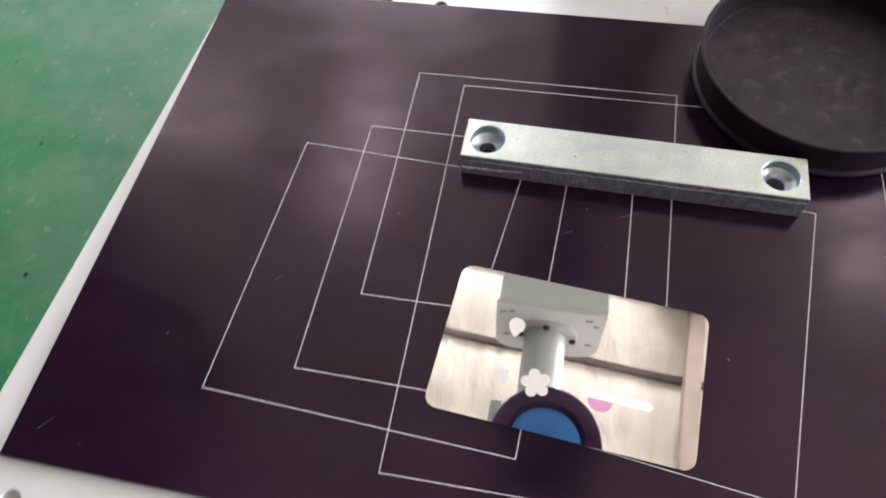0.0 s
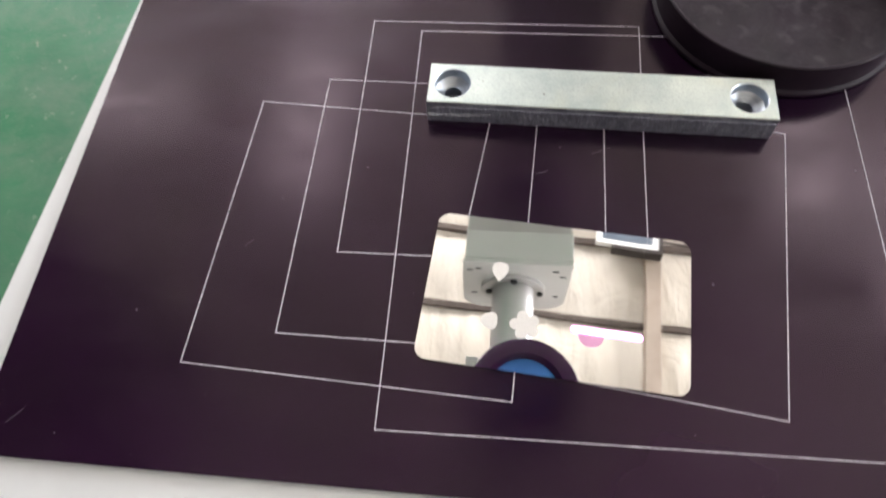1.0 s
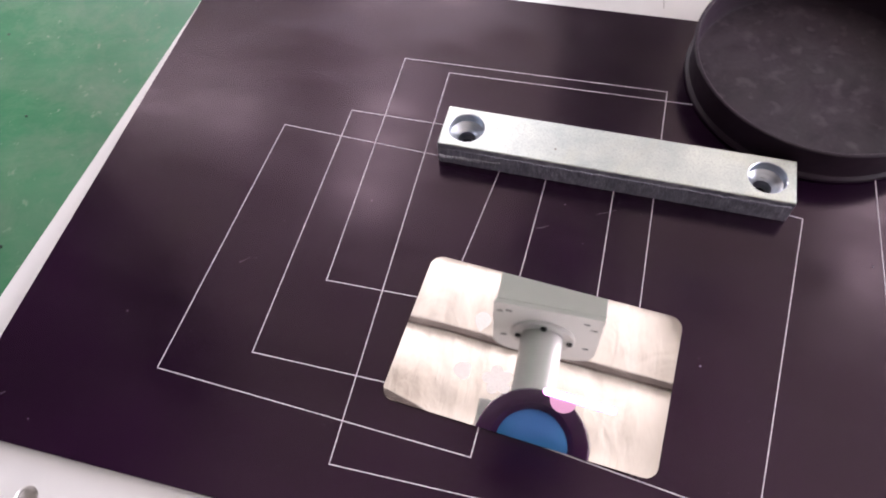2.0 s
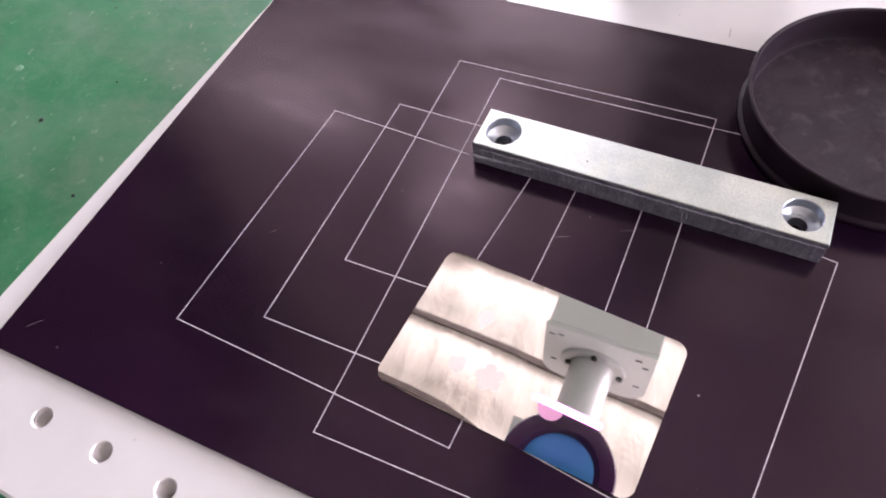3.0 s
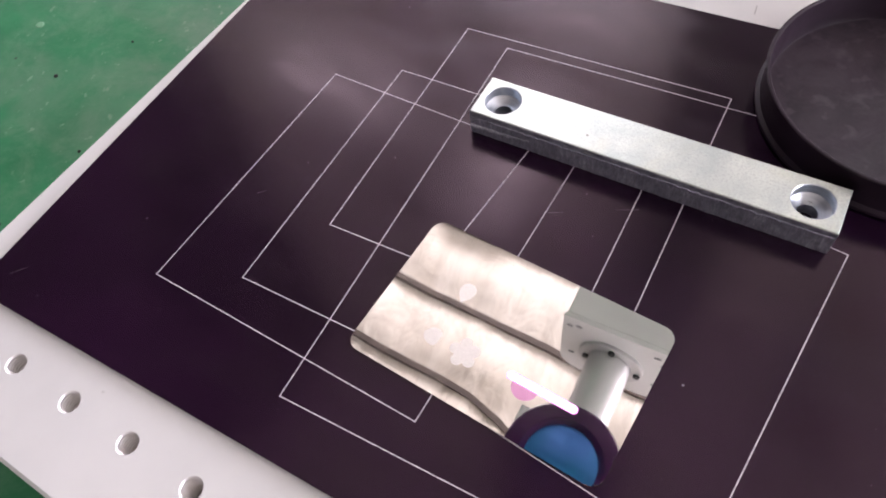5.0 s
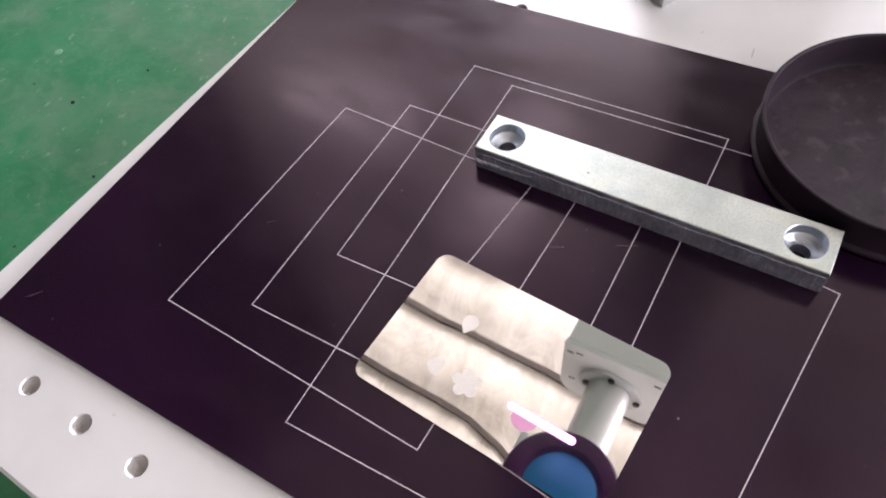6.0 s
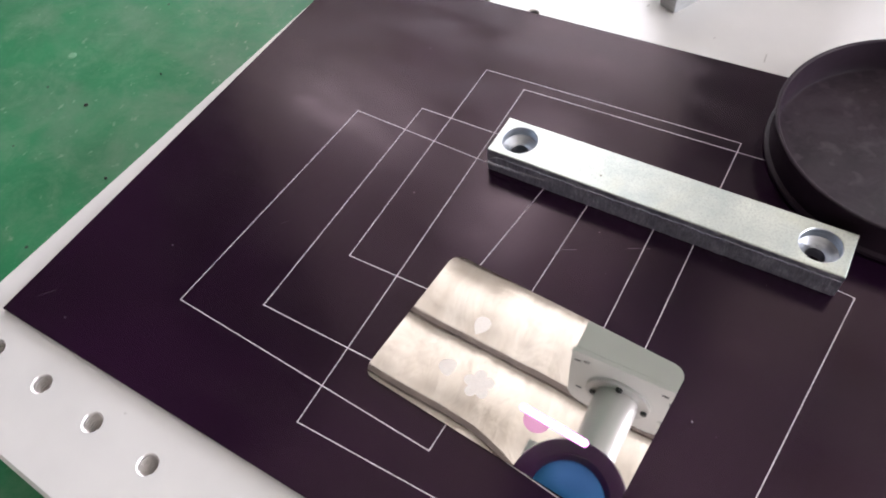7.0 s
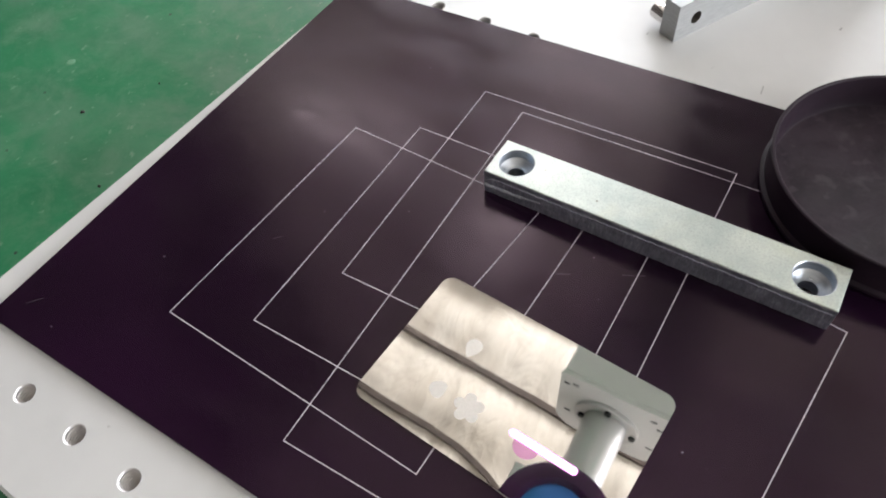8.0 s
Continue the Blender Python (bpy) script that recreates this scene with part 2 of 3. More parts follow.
PINKISH = material("heated_patch", (0.82, 0.42, 0.66), 0.4, 0.8)

# ---------------------------------------------------------------- mesh words


def part(name, bm, mat, parent=None, label="", at=None, smooth=False):
    """Links a bmesh as one mesh object, under a thing when a parent is given."""
    me = bpy.data.meshes.new(name)
    bmesh.ops.recalc_face_normals(bm, faces=bm.faces)
    bm.to_mesh(me)
    bm.free()
    for m in mat if isinstance(mat, (list, tuple)) else (mat,):
        me.materials.append(m)
    if smooth:
        for f in me.polygons:
            f.use_smooth = True
        me.set_sharp_from_angle(angle=radians(35))
    ob = new(name, me)
    if at is not None:
        ob.matrix_world = at
    if parent is not None:
        ob.parent = parent
    if label:
        ob["label"] = label
    return ob


def thing(name, m, label, category, group=""):
    ob = new(name)
    ob.empty_display_size = 0.02
    ob.matrix_world = m
    return tagged(ob, label, category, group)


def place(x, y, z=0.0, turn=0.0):
    return pose(x * U, y * U, z * U, 0, 0, turn)


def box(x0, x1, y0, y1, z0, z1, bevel=0.0, seg=2, bm=None):
    """A box between limits in plan units; bevel too."""
    own = bmesh.new()
    bmesh.ops.create_cube(own, size=1)
    for v in own.verts:
        v.co = Vector(((x0 + x1) / 2 + v.co.x * (x1 - x0), (y0 + y1) / 2 + v.co.y * (y1 - y0), (z0 + z1) / 2 + v.co.z * (z1 - z0))) * U
    if bevel:
        bmesh.ops.bevel(own, geom=own.edges[:], offset=bevel * U, segments=seg, profile=0.6, affect="EDGES")
    if bm is None:
        return own
    me = bpy.data.meshes.new("joined")
    own.to_mesh(me)
    own.free()
    bm.from_mesh(me)
    bpy.data.meshes.remove(me)
    return bm


def lathe(profile, n=64, bm=None, at=(0, 0, 0), mats=None):
    """Turns a profile of (radius, height) round z."""
    bm = bm or bmesh.new()
    rings = []
    for r, z in profile:
        if r < 1e-6:
            rings.append([bm.verts.new((at[0] * U, at[1] * U, (at[2] + z) * U))])
        else:
            rings.append([bm.verts.new(((at[0] + r * math.cos(2 * math.pi * k / n)) * U, (at[1] + r * math.sin(2 * math.pi * k / n)) * U, (at[2] + z) * U)) for k in range(n)])
    for i, (a, b) in enumerate(zip(rings, rings[1:])):
        for k in range(n):
            j = (k + 1) % n
            if len(a) == 1:
                f = bm.faces.new((a[0], b[j], b[k]))
            elif len(b) == 1:
                f = bm.faces.new((a[k], a[j], b[0]))
            else:
                f = bm.faces.new((a[k], a[j], b[j], b[k]))
            if mats:
                f.material_index = mats[i]
    return bm


def slab(outline, z0, z1, bm=None, bevel=0.0):
    """An upright prism over an outline in plan units."""
    bm = bm or bmesh.new()
    low = [bm.verts.new((x * U, y * U, z0 * U)) for x, y in outline]
    high = [bm.verts.new((x * U, y * U, z1 * U)) for x, y in outline]
    bm.faces.new(low[::-1])
    top = bm.faces.new(high)
    for k in range(len(low)):
        j = (k + 1) % len(low)
        bm.faces.new((low[k], low[j], high[j], high[k]))
    if bevel:
        bmesh.ops.bevel(bm, geom=list(top.edges), offset=bevel * U, segments=2, affect="EDGES")
    return bm


def rounded(w, h, r, n=8):
    out = []
    for cx, cy, a in ((w / 2 - r, h / 2 - r, 0), (r - w / 2, h / 2 - r, 90), (r - w / 2, r - h / 2, 180), (w / 2 - r, r - h / 2, 270)):
        out += [(cx + r * math.cos(radians(a + 90 * k / n)), cy + r * math.sin(radians(a + 90 * k / n))) for k in range(n + 1)]
    return out


def strip(bm, a, b, width, z):
    """A flat line from a to b."""
    a, b = Vector(a), Vector(b)
    d = (b - a).normalized()
    s = Vector((-d.y, d.x)) * width / 2
    e = d * width / 2
    bm.faces.new([bm.verts.new(((p.x) * U, (p.y) * U, z * U)) for p in (a - s - e, b - s + e, b + s + e, a + s - e)])


def holed(bm, x0, x1, y0, y1, cx, cy, r, z, n=32, index=0):
    """A flat rectangle with a round hole in it; returns the rim's vertices."""
    rim, edge = [], []
    for k in range(n):
        a = 2 * math.pi * (k + 0.5) / n
        c, s = math.cos(a), math.sin(a)
        rim.append(bm.verts.new(((cx + r * c) * U, (cy + r * s) * U, z * U)))
        reach = min((x1 - cx) / c if c > 0 else (x0 - cx) / c, (y1 - cy) / s if s > 0 else (y0 - cy) / s)
        edge.append(bm.verts.new(((cx + reach * c) * U, (cy + reach * s) * U, z * U)))
    for k in range(n):
        j = (k + 1) % n
        bm.faces.new((rim[k], edge[k], edge[j], rim[j])).material_index = index
        a, b = edge[k].co, edge[j].co
        if abs(a.x - b.x) > 1e-7 and abs(a.y - b.y) > 1e-7:
            corner = Vector((x0 if min(a.x, b.x) < x0 * U + 1e-6 else x1, y0 if min(a.y, b.y) < y0 * U + 1e-6 else y1, z)) * U
            bm.faces.new((edge[k], bm.verts.new(corner), edge[j])).material_index = index
    return rim


def quad(bm, pts, index=0):
    f = bm.faces.new([bm.verts.new(Vector(p) * U) for p in pts])
    f.material_index = index
    return f


# ---------------------------------------------------------------- room
CEIL = 250.0           # height of the ceiling over the plate, in plan units
X0, X1, Y0, Y1 = -330.0, 333.0, -320.0, 332.0
GROUND = -92.0
MAT_Z = -5.0


def wall_with_window(name, along, x0, x1, at, thick, wx0, wx1, wz0, wz1, mat=None, label="pale painted workshop wall with a window opening"):
    """A wall along x or y, with one window opening through it."""
    bm = bmesh.new()
    low, high = GROUND, CEIL + 12
    for a0, a1, z0, z1 in ((x0, wx0, low, high), (wx1, x1, low, high), (wx0, wx1, low, wz0), (wx0, wx1, wz1, high)):
        if along == "x":
            box(a0, a1, at, at + thick, z0, z1, bm=bm)
        else:
            box(at, at + thick, a0, a1, z0, z1, bm=bm)
    w = part(name, bm, mat or WALL)
    tagged(w, label, "wall", kind="structure")


def window(name, along, at, wx0, wx1, wz0, wz1):
    holder = thing(name, pose(0, 0, 0), "white framed workshop window with clear daylight", "window")
    holder["kind"] = "structure"
    bm = bmesh.new()
    f = 6.0
    bars = [(wx0, wx0 + f, wz0, wz1), (wx1 - f, wx1, wz0, wz1), (wx0 + f, wx1 - f, wz0, wz0 + f), (wx0 + f, wx1 - f, wz1 - f, wz1)]
    third = (wx1 - wx0) / 3
    bars += [(wx0 + third * k - 2.5, wx0 + third * k + 2.5, wz0 + f, wz1 - f) for k in (1, 2)]
    for a0, a1, z0, z1 in bars:
        if along == "x":
            box(a0, a1, at, at + 7, z0, z1, bm=bm)
        else:
            box(at, at + 7, a0, a1, z0, z1, bm=bm)
    part("window_frame", bm, WHITE, holder)


floor = part("floor", box(X0, X1, Y0, Y1, GROUND - 10, GROUND), FLOOR)
tagged(floor, "grey concrete workshop floor", "floor", kind="structure")
wall_with_window("wall_north", "x", X0 - 15, X1 + 15, Y1, 15, -270, 70, 35, 195)
west = part("wall_west", box(X0 - 15, X0, Y0, Y1, GROUND, CEIL + 12), WALL)
tagged(west, "pale painted plain workshop wall", "wall", kind="structure")
# unseen dark wall, added so the plate's left side mirrors something dark
dark_wall = part("added_dark_wall", box(-122, -113, Y0, 84, GROUND, CEIL - 3, 0.3), DARKWOOD)
tagged(dark_wall, "unseen dark wall added to darken the plate's left reflections", "wall", kind="structure")
wall_with_window("wall_east", "y", Y0, Y1, X1, 15, -85, 240, 35, 195)
south = part("wall_south", box(X0 - 15, X1 + 15, Y0 - 15, Y0, GROUND, CEIL + 12), WALL)
tagged(south, "pale painted plain workshop wall", "wall", kind="structure")
window("window_1", "x", Y1 + 4, -270, 70, 35, 195)
window("window_2", "y", X1 + 4, -85, 240, 35, 195)

# sagging insulation cloth between dark battens
bm = bmesh.new()
LEAN = -0.067
GAP = 36.0
BATTENS = [107.8 + GAP * k + (1.5 if k == 1 else 2.2 if k == -1 else 0) for k in range(-12, 7)]
SUB = 6
rows = []
ys = [BATTENS[0] + (BATTENS[1] - BATTENS[0]) * k / SUB for k in range(-SUB, SUB * len(BATTENS))]
ys = [Y0 - 10] + [y for y in ys if Y0 < y < Y1] + [Y1 + 10]
xs = [X0 - 10 + (X1 - X0 + 20) * k / 300 for k in range(301)]
for y in ys:
    row = []
    for x in xs:
        phase = ((y - LEAN * x - BATTENS[0]) / GAP) % 1.0
        sag = math.sin(math.pi * phase)
        fold = noise.noise(Vector((x * 0.12, y * 0.02, 3.0))) * 2.6 + noise.noise(Vector((x * 0.22, y * 0.03, 6.0))) * 1.0 + noise.noise(Vector((x * 0.03, y * 0.03, 9.0))) * 2.0
        row.append(bm.verts.new(Vector((x, y, CEIL + 4 - sag * (4.0 + fold))) * U))
    rows.append(row)
for a, b in zip(rows, rows[1:]):
    for k in range(len(xs) - 1):
        bm.faces.new((a[k], a[k + 1], b[k + 1], b[k]))
cloth = part("ceiling", bm, CLOTH, smooth=True)
tagged(cloth, "cream sagging insulation cloth across the workshop roof", "ceiling", kind="structure")
roof = part("roof", box(X0 - 20, X1 + 20, Y0 - 20, Y1 + 20, CEIL + 12, CEIL + 20), BATTEN)
tagged(roof, "dark timber roof deck above the cloth", "roof", kind="structure")
for k, y in enumerate(BATTENS):
    bm = bmesh.new()
    n = 24
    rings = []
    for i in range(n + 1):
        x = X0 + ((30 if abs(y - 73) < 2 else X1) - X0) * i / n
        dy = noise.noise(Vector((x * 0.02, k * 3.1, 0))) * 1.6 + LEAN * x - (0.0055 * max(0, x + 58) ** 2 if abs(y - 73) < 2 else 0)
        dz = noise.noise(Vector((x * 0.02, k * 1.7, 5))) * 0.8
        rings.append([bm.verts.new(Vector((x, y + dy + a, CEIL + 1.0 + dz + b)) * U) for a, b in ((-1.3, -0.5), (1.3, -0.5), (1.3, 5), (-1.3, 5))])
    for a, b in zip(rings, rings[1:]):
        for j in range(4):
            bm.faces.new((a[j], a[(j + 1) % 4], b[(j + 1) % 4], b[j]))
    bm.faces.new(rings[0])
    bm.faces.new(rings[-1][::-1])
    tagged(part("ceiling_batten", bm, BATTEN), "dark brown wooden batten holding the roof cloth", "batten", "ceiling battens", "structure")
beam = part("ceiling_beam", box(-3.2, 3.2, Y0 + 20, Y1 - 130, CEIL - 5, CEIL + 1, 0.4), BEAM, at=pose(72.0 * U, 0, 0, 0, 0, -3.6))
tagged(beam, "light brown timber beam under the roof cloth", "beam", kind="structure")

# glowing panels added for bright plate reflections, off to the sides of what the card mirrors
light = thing("added_panel", pose(-190 * U, 205 * U, (CEIL - 8) * U), "added glowing panel that brightens patches of the plate", "roof light", "roof lights")
part("frame", box(-47, 47, -17, 17, 0, 3, 0.4), WHITE, light)
part("diffuser", box(-45, 45, -15, 15, -0.5, 0.2, 0.1), PANEL, light, "glowing diffuser")
part("hanger", box(-0.6, 0.6, -0.6, 0.6, 3, 12, 0.1), BATTEN, light)
for lx, ly, turn in ((-88, 305, 0), (150, 190, 90), (192, 150, 90), (-80, 197, 90)):
    copy_thing(light, pose(lx * U, ly * U, (CEIL - 8) * U, 0, 0, turn))

# small screen hung from the roof
hung = thing("ceiling_screen", pose(69 * U, 142 * U, 240 * U, 8, 0, -7), "white framed screen hung from the workshop roof", "screen")
bm = box(-13, 13, -8.5, 8.5, 0, 3.0, 0.5)
part("housing", bm, WHITE, hung)
part("pane", box(-10.5, 10.5, -6.2, 6.4, -0.15, 0.2, 0.05), SCREEN, hung, "dark bluish screen pane")
part("side_rail", box(13.0, 15.0, -9.6, 8.0, 0.2, 5.0, 0.2), DARKWOOD, hung, "dark side rail")
part("lower_rail", box(-6.0, 15.0, -10.4, -8.6, 0.0, 5.0, 0.3), DARKWOOD, hung, "dark lower rail")
part("stay", box(15.0, 31.0, -3.2, -2.2, 1.0, 2.0, 0.2), DARKWOOD, hung, "thin dark stay")
part("stay", box(15.0, 31.0, 3.0, 4.0, 1.0, 2.0, 0.2), DARKWOOD, hung, "thin dark stay")
part("bracket", box(-1.2, 1.2, -1.2, 1.2, 3.0, 12, 0.2), BATTEN, hung, "dark ceiling bracket")

# ---------------------------------------------------------------- bench, machine bed
bench = thing("workbench", place(0, 0, MAT_Z), "workbench covered with a scuffed green mat", "workbench")
part("mat", box(-62, 72, -42, 66, -0.4, 0, 0.1), GREEN, bench, "scuffed green rubber mat")
part("worktop", box(-64, 74, -44, 68, -4.5, -0.45, 0.2), BEAM, bench)
for sx in (-58, 68):
    for sy in (-38, 62):
        part("leg", box(sx - 3, sx + 3, sy - 3, sy + 3, GROUND - MAT_Z, -4.5, 0.3), GREYPAINT, bench)

dab = lathe([(0, 0.03), (0.22, 0.028), (0.30, 0.0)], 14, at=(-23.65, 12.97, 0))
part("paint_dab", dab, DAB, bench, "pale round paint dab")
for x, y, r in ((-19.02, 9.88, 0.14), (-13.25, 5.98, 0.10), (-16.5, 14.0, 0.06)):
    crumb = lathe([(0, 0.12), (r * 0.8, 0.08), (r, 0.0)], 6, at=(x, y, 0))
    part("dark_crumb", crumb, DARK, bench, "small dark crumb")

PITCH, PITCH_Y, FIRST = 2.96, 3.03, 2.70
BED_AT = place(-8.12, -7.08, -0.22, -3.55)
bed = thing("machine_bed", BED_AT, "silver aluminium machine bed with threaded holes", "machine bed")
COLS, ROWS_ = 15, 20
BW, BD = FIRST * 2 + PITCH * (COLS - 1), FIRST * 2 + PITCH_Y * (ROWS_ - 1)
HOLE = 0.41
bm = bmesh.new()
bv = 0.14
x_cuts = [bv] + [FIRST + PITCH * (i + 0.5) for i in range(COLS - 1)] + [BW - bv]
y_cuts = [bv] + [FIRST + PITCH_Y * (j + 0.5) for j in range(ROWS_ - 1)] + [BD - bv]
hole_at = []
for i in range(COLS):
    for j in range(ROWS_):
        cx, cy = FIRST + PITCH * i, FIRST + PITCH_Y * j
        cell = (x_cuts[i], x_cuts[i + 1], y_cuts[j], y_cuts[j + 1])
        if (1 <= j <= 8 and 1 <= i) or j >= 10 or (j == 9 and i > 3):
            quad(bm, ((cell[0], cell[2], 0), (cell[1], cell[2], 0), (cell[1], cell[3], 0), (cell[0], cell[3], 0)))
        else:
            holed(bm, *cell, cx, cy, HOLE, 0, 28)
            hole_at.append((cx, cy))
THICK = 1.7
ring = [(bv, bv), (BW - bv, bv), (BW - bv, BD - bv), (bv, BD - bv)]
outer = [(0, 0), (BW, 0), (BW, BD), (0, BD)]
for k in range(4):
    j = (k + 1) % 4
    quad(bm, ((*ring[k], 0), (*ring[j], 0), (*outer[j], -bv), (*outer[k], -bv)))
    quad(bm, ((*outer[k], -bv), (*outer[j], -bv), (*outer[j], -THICK), (*outer[k], -THICK)))
quad(bm, [(*p, -THICK) for p in outer])
bmesh.ops.remove_doubles(bm, verts=bm.verts, dist=1e-6)
part("bed_plate", bm, ALU, bed)
base = part("base", box(1.6, BW - 1.6, 1.6, BD - 1.6, MAT_Z + 0.22, -THICK, 0.2), GREYPAINT, bed)

# a threaded bore, shared by all the holes that stay open
bm = bmesh.new()
prof = [(HOLE, 0.0), (HOLE - 0.045, -0.05)]
for k in range(9):
    z = -0.09 - 0.14 * k
    prof += [(HOLE - 0.055, z), (HOLE - 0.055, z - 0.05), (HOLE - 0.005, z - 0.07), (HOLE - 0.005, z - 0.11)]
prof += [(HOLE - 0.06, -1.5), (0, -1.5)]
lathe(prof, 28, bm)
first = part("threaded_hole", bm, THREAD, bed, smooth=False)
bore_mesh = first.data
first.location = (hole_at[0][0] * U, hole_at[0][1] * U, 0)
for cx, cy in hole_at[1:]:
    o = new("threaded_hole", bore_mesh)
    o.parent = bed
    o.location = (cx * U, cy * U, 0)

# ---------------------------------------------------------------- black marking plate with its test squares
PLATE_AT = place(0, 0, 0, 0)
plate = thing("marking_plate", PLATE_AT, "black anodised plate engraved with thin overlapping squares", "plate")
PX0, PX1, PYF, PYB = -6.31, 34.0, -3.19, 21.98
sl = -0.008
outline = [(PX0, PYF - PX0 * 0.006 - 0.02), (PX1, PYF - PX1 * 0.02), (PX1, PYB + sl * PX1 * 0.6), (PX0 + 0.17, PYB + 0.05)]
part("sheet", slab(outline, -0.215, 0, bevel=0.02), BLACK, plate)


def square(name, corner, side, turn, width=0.041, z=0.006, flare=0.0):
    """An engraved square, from its lower left corner; flare widens its far side a little."""
    bm = bmesh.new()
    a = radians(turn)
    ex, ey = Vector((math.cos(a), math.sin(a))), Vector((-math.sin(a), math.cos(a)))
    c = Vector(corner)
    pts = [c, c + ex * (side - flare), c + ex * side + ey * side, c + ey * side]
    for k in range(4):
        strip(bm, pts[k], pts[(k + 1) % 4], width, z + 0.0007 * (k % 2))
    part(name, bm, LINE, plate, "thin pale engraved square outline")


square("engraved_square", (0.25, 0.44), 11.84, -3.45, z=0.006)
square("engraved_square", (3.48, 1.735), 11.87, -1.05, z=0.0075)
square("engraved_square", (5.25, 5.13), 12.01, 0.0, z=0.009, flare=0.28)
square("engraved_square", (7.50, -1.50), 18.09, 0.0, z=0.0105)
square("engraved_square", (9.42, 1.25), 11.88, -7.75, z=0.012)

# scratches, specks and smudges on the plate
for a, b, w in (((14.98, 10.11), (15.73, 10.45), 0.014), ((12.73, 8.99), (13.22, 9.23), 0.016), ((-5.35, -2.06), (-4.9, -1.57), 0.014), ((1.6, 5.2), (1.9, 5.5), 0.010)):
    bm = bmesh.new()
    strip(bm, a, b, w, 0.004)
    part("scratch", bm, SCRATCH, plate, "faint pale scratch")
for x, y, r in ((5.95, 9.05, 0.05), (-3.51, -2.31, 0.045), (19.24, 4.51, 0.075), (25.22, 9.74, 0.08), (-1.91, 2.33, 0.05), (13.71, 10.36, 0.045), (14.62, 8.67, 0.03), (2.7, 7.4, 0.03), (18.1, -1.0, 0.035), (1.9, 17.5, 0.04)):
    r *= 0.6
    sp = lathe([(0, 0.03), (r * 0.7, 0.022), (r, 0.003)], 7)
    bmesh.ops.translate(sp, vec=Vector((x, y, 0.003)) * U, verts=sp.verts)
    part("dust_speck", sp, SCRATCH, plate)

# scuffs on the bed
for a, b, w in (((16.77, 22.78), (16.73, 23.33), 0.06), ((18.9, 29.1), (18.95, 29.25), 0.10), ((10.49, 24.8), (10.52, 24.95), 0.08), ((14.2, 23.6), (14.26, 23.68), 0.05)):
    bm = bmesh.new()
    strip(bm, a, b, w, 0.0)
    sc = part("scuff", bm, SCUFF)
    sc.parent = bed
    sc.matrix_parent_inverse = BED_AT.inverted()
    sc.location = (0, 0, -0.214 * U)

# ---------------------------------------------------------------- mirror card with frosted marks
CARD_AT = place(13.56, 3.63, 0.016, -5.2)
card = thing("metal_card", CARD_AT, "polished mirror steel card with frosted marks on the black plate", "metal card")
CT = 0.055
part("blank", slab(rounded(9.55, 5.97, 0.46), 0, CT, bevel=0.012), MIRROR, card, smooth=False)


def on_card(x, y):
    d = Matrix.Rotation(radians(5.2), 2) @ Vector((x - 13.56, y - 3.63))
    return d.x, d.y


def mark(name, pts, label, mat=None, lift=0.0):
    bm = bmesh.new()
    bm.faces.new([bm.verts.new((x * U, y * U, (CT + 0.004 + lift) * U)) for x, y in pts])
    return part(name, bm, mat or FROST, card, label)


cx, cy = on_card(12.45, 2.52)
flower = []
for k in range(60):
    a = 2 * math.pi * k / 60
    r = 0.36 + 0.20 * abs(math.sin(2.5 * a)) ** 0.8
    flower.append((cx + r * math.cos(a), cy + r * math.sin(a)))
mark("frosted_flower", flower, "frosted five-petalled flower mark")
cx, cy = on_card(11.2, 2.63)
mark("frosted_petal", [(cx + 0.31 * math.cos(a) - 0.05 * math.cos(2 * a), cy + 0.33 * math.sin(a)) for a in [2 * math.pi * k / 32 for k in range(32)]], "frosted petal mark")
cx, cy = on_card(11.5, 4.66)
mark("frosted_drop", [(cx + 0.31 * math.sin(a) * (1 if math.cos(a) > 0 else 1 - 0.8 * math.cos(a) ** 2), cy + (0.30 if math.cos(a) > 0 else 0.52) * math.cos(a) + 0.04) for a in [2 * math.pi * k / 32 for k in range(32)]], "frosted drop mark")
cx, cy = on_card(14.78, 2.28)
mark("half_disc", [(cx + 0.46 * math.cos(a), cy + 0.46 * math.sin(a)) for a in [math.pi + math.pi * k / 20 for k in range(21)]], "fresh pinkish half disc mark", PINKISH)
ax, ay = on_card(14.2, 2.47)
bx, by = on_card(16.45, 2.26)


def capsule(w, n=10):
    d = Vector((bx - ax, by - ay)).normalized()
    t = math.atan2(d.y, d.x)
    out = [(bx + w * math.cos(t - math.pi / 2 + math.pi * k / n), by + w * math.sin(t - math.pi / 2 + math.pi * k / n)) for k in range(n + 1)]
    return out + [(ax + w * math.cos(t + math.pi / 2 + math.pi * k / n), ay + w * math.sin(t + math.pi / 2 + math.pi * k / n)) for k in range(n + 1)]


# wider emissive strip draws the pink glow around the line
mark("laser_fringe", capsule(0.15), "magenta glow drawn round the laser line", GLOW, 0.003)
mark("laser_line", capsule(0.10), "glowing white laser line", SPARK, 0.006)

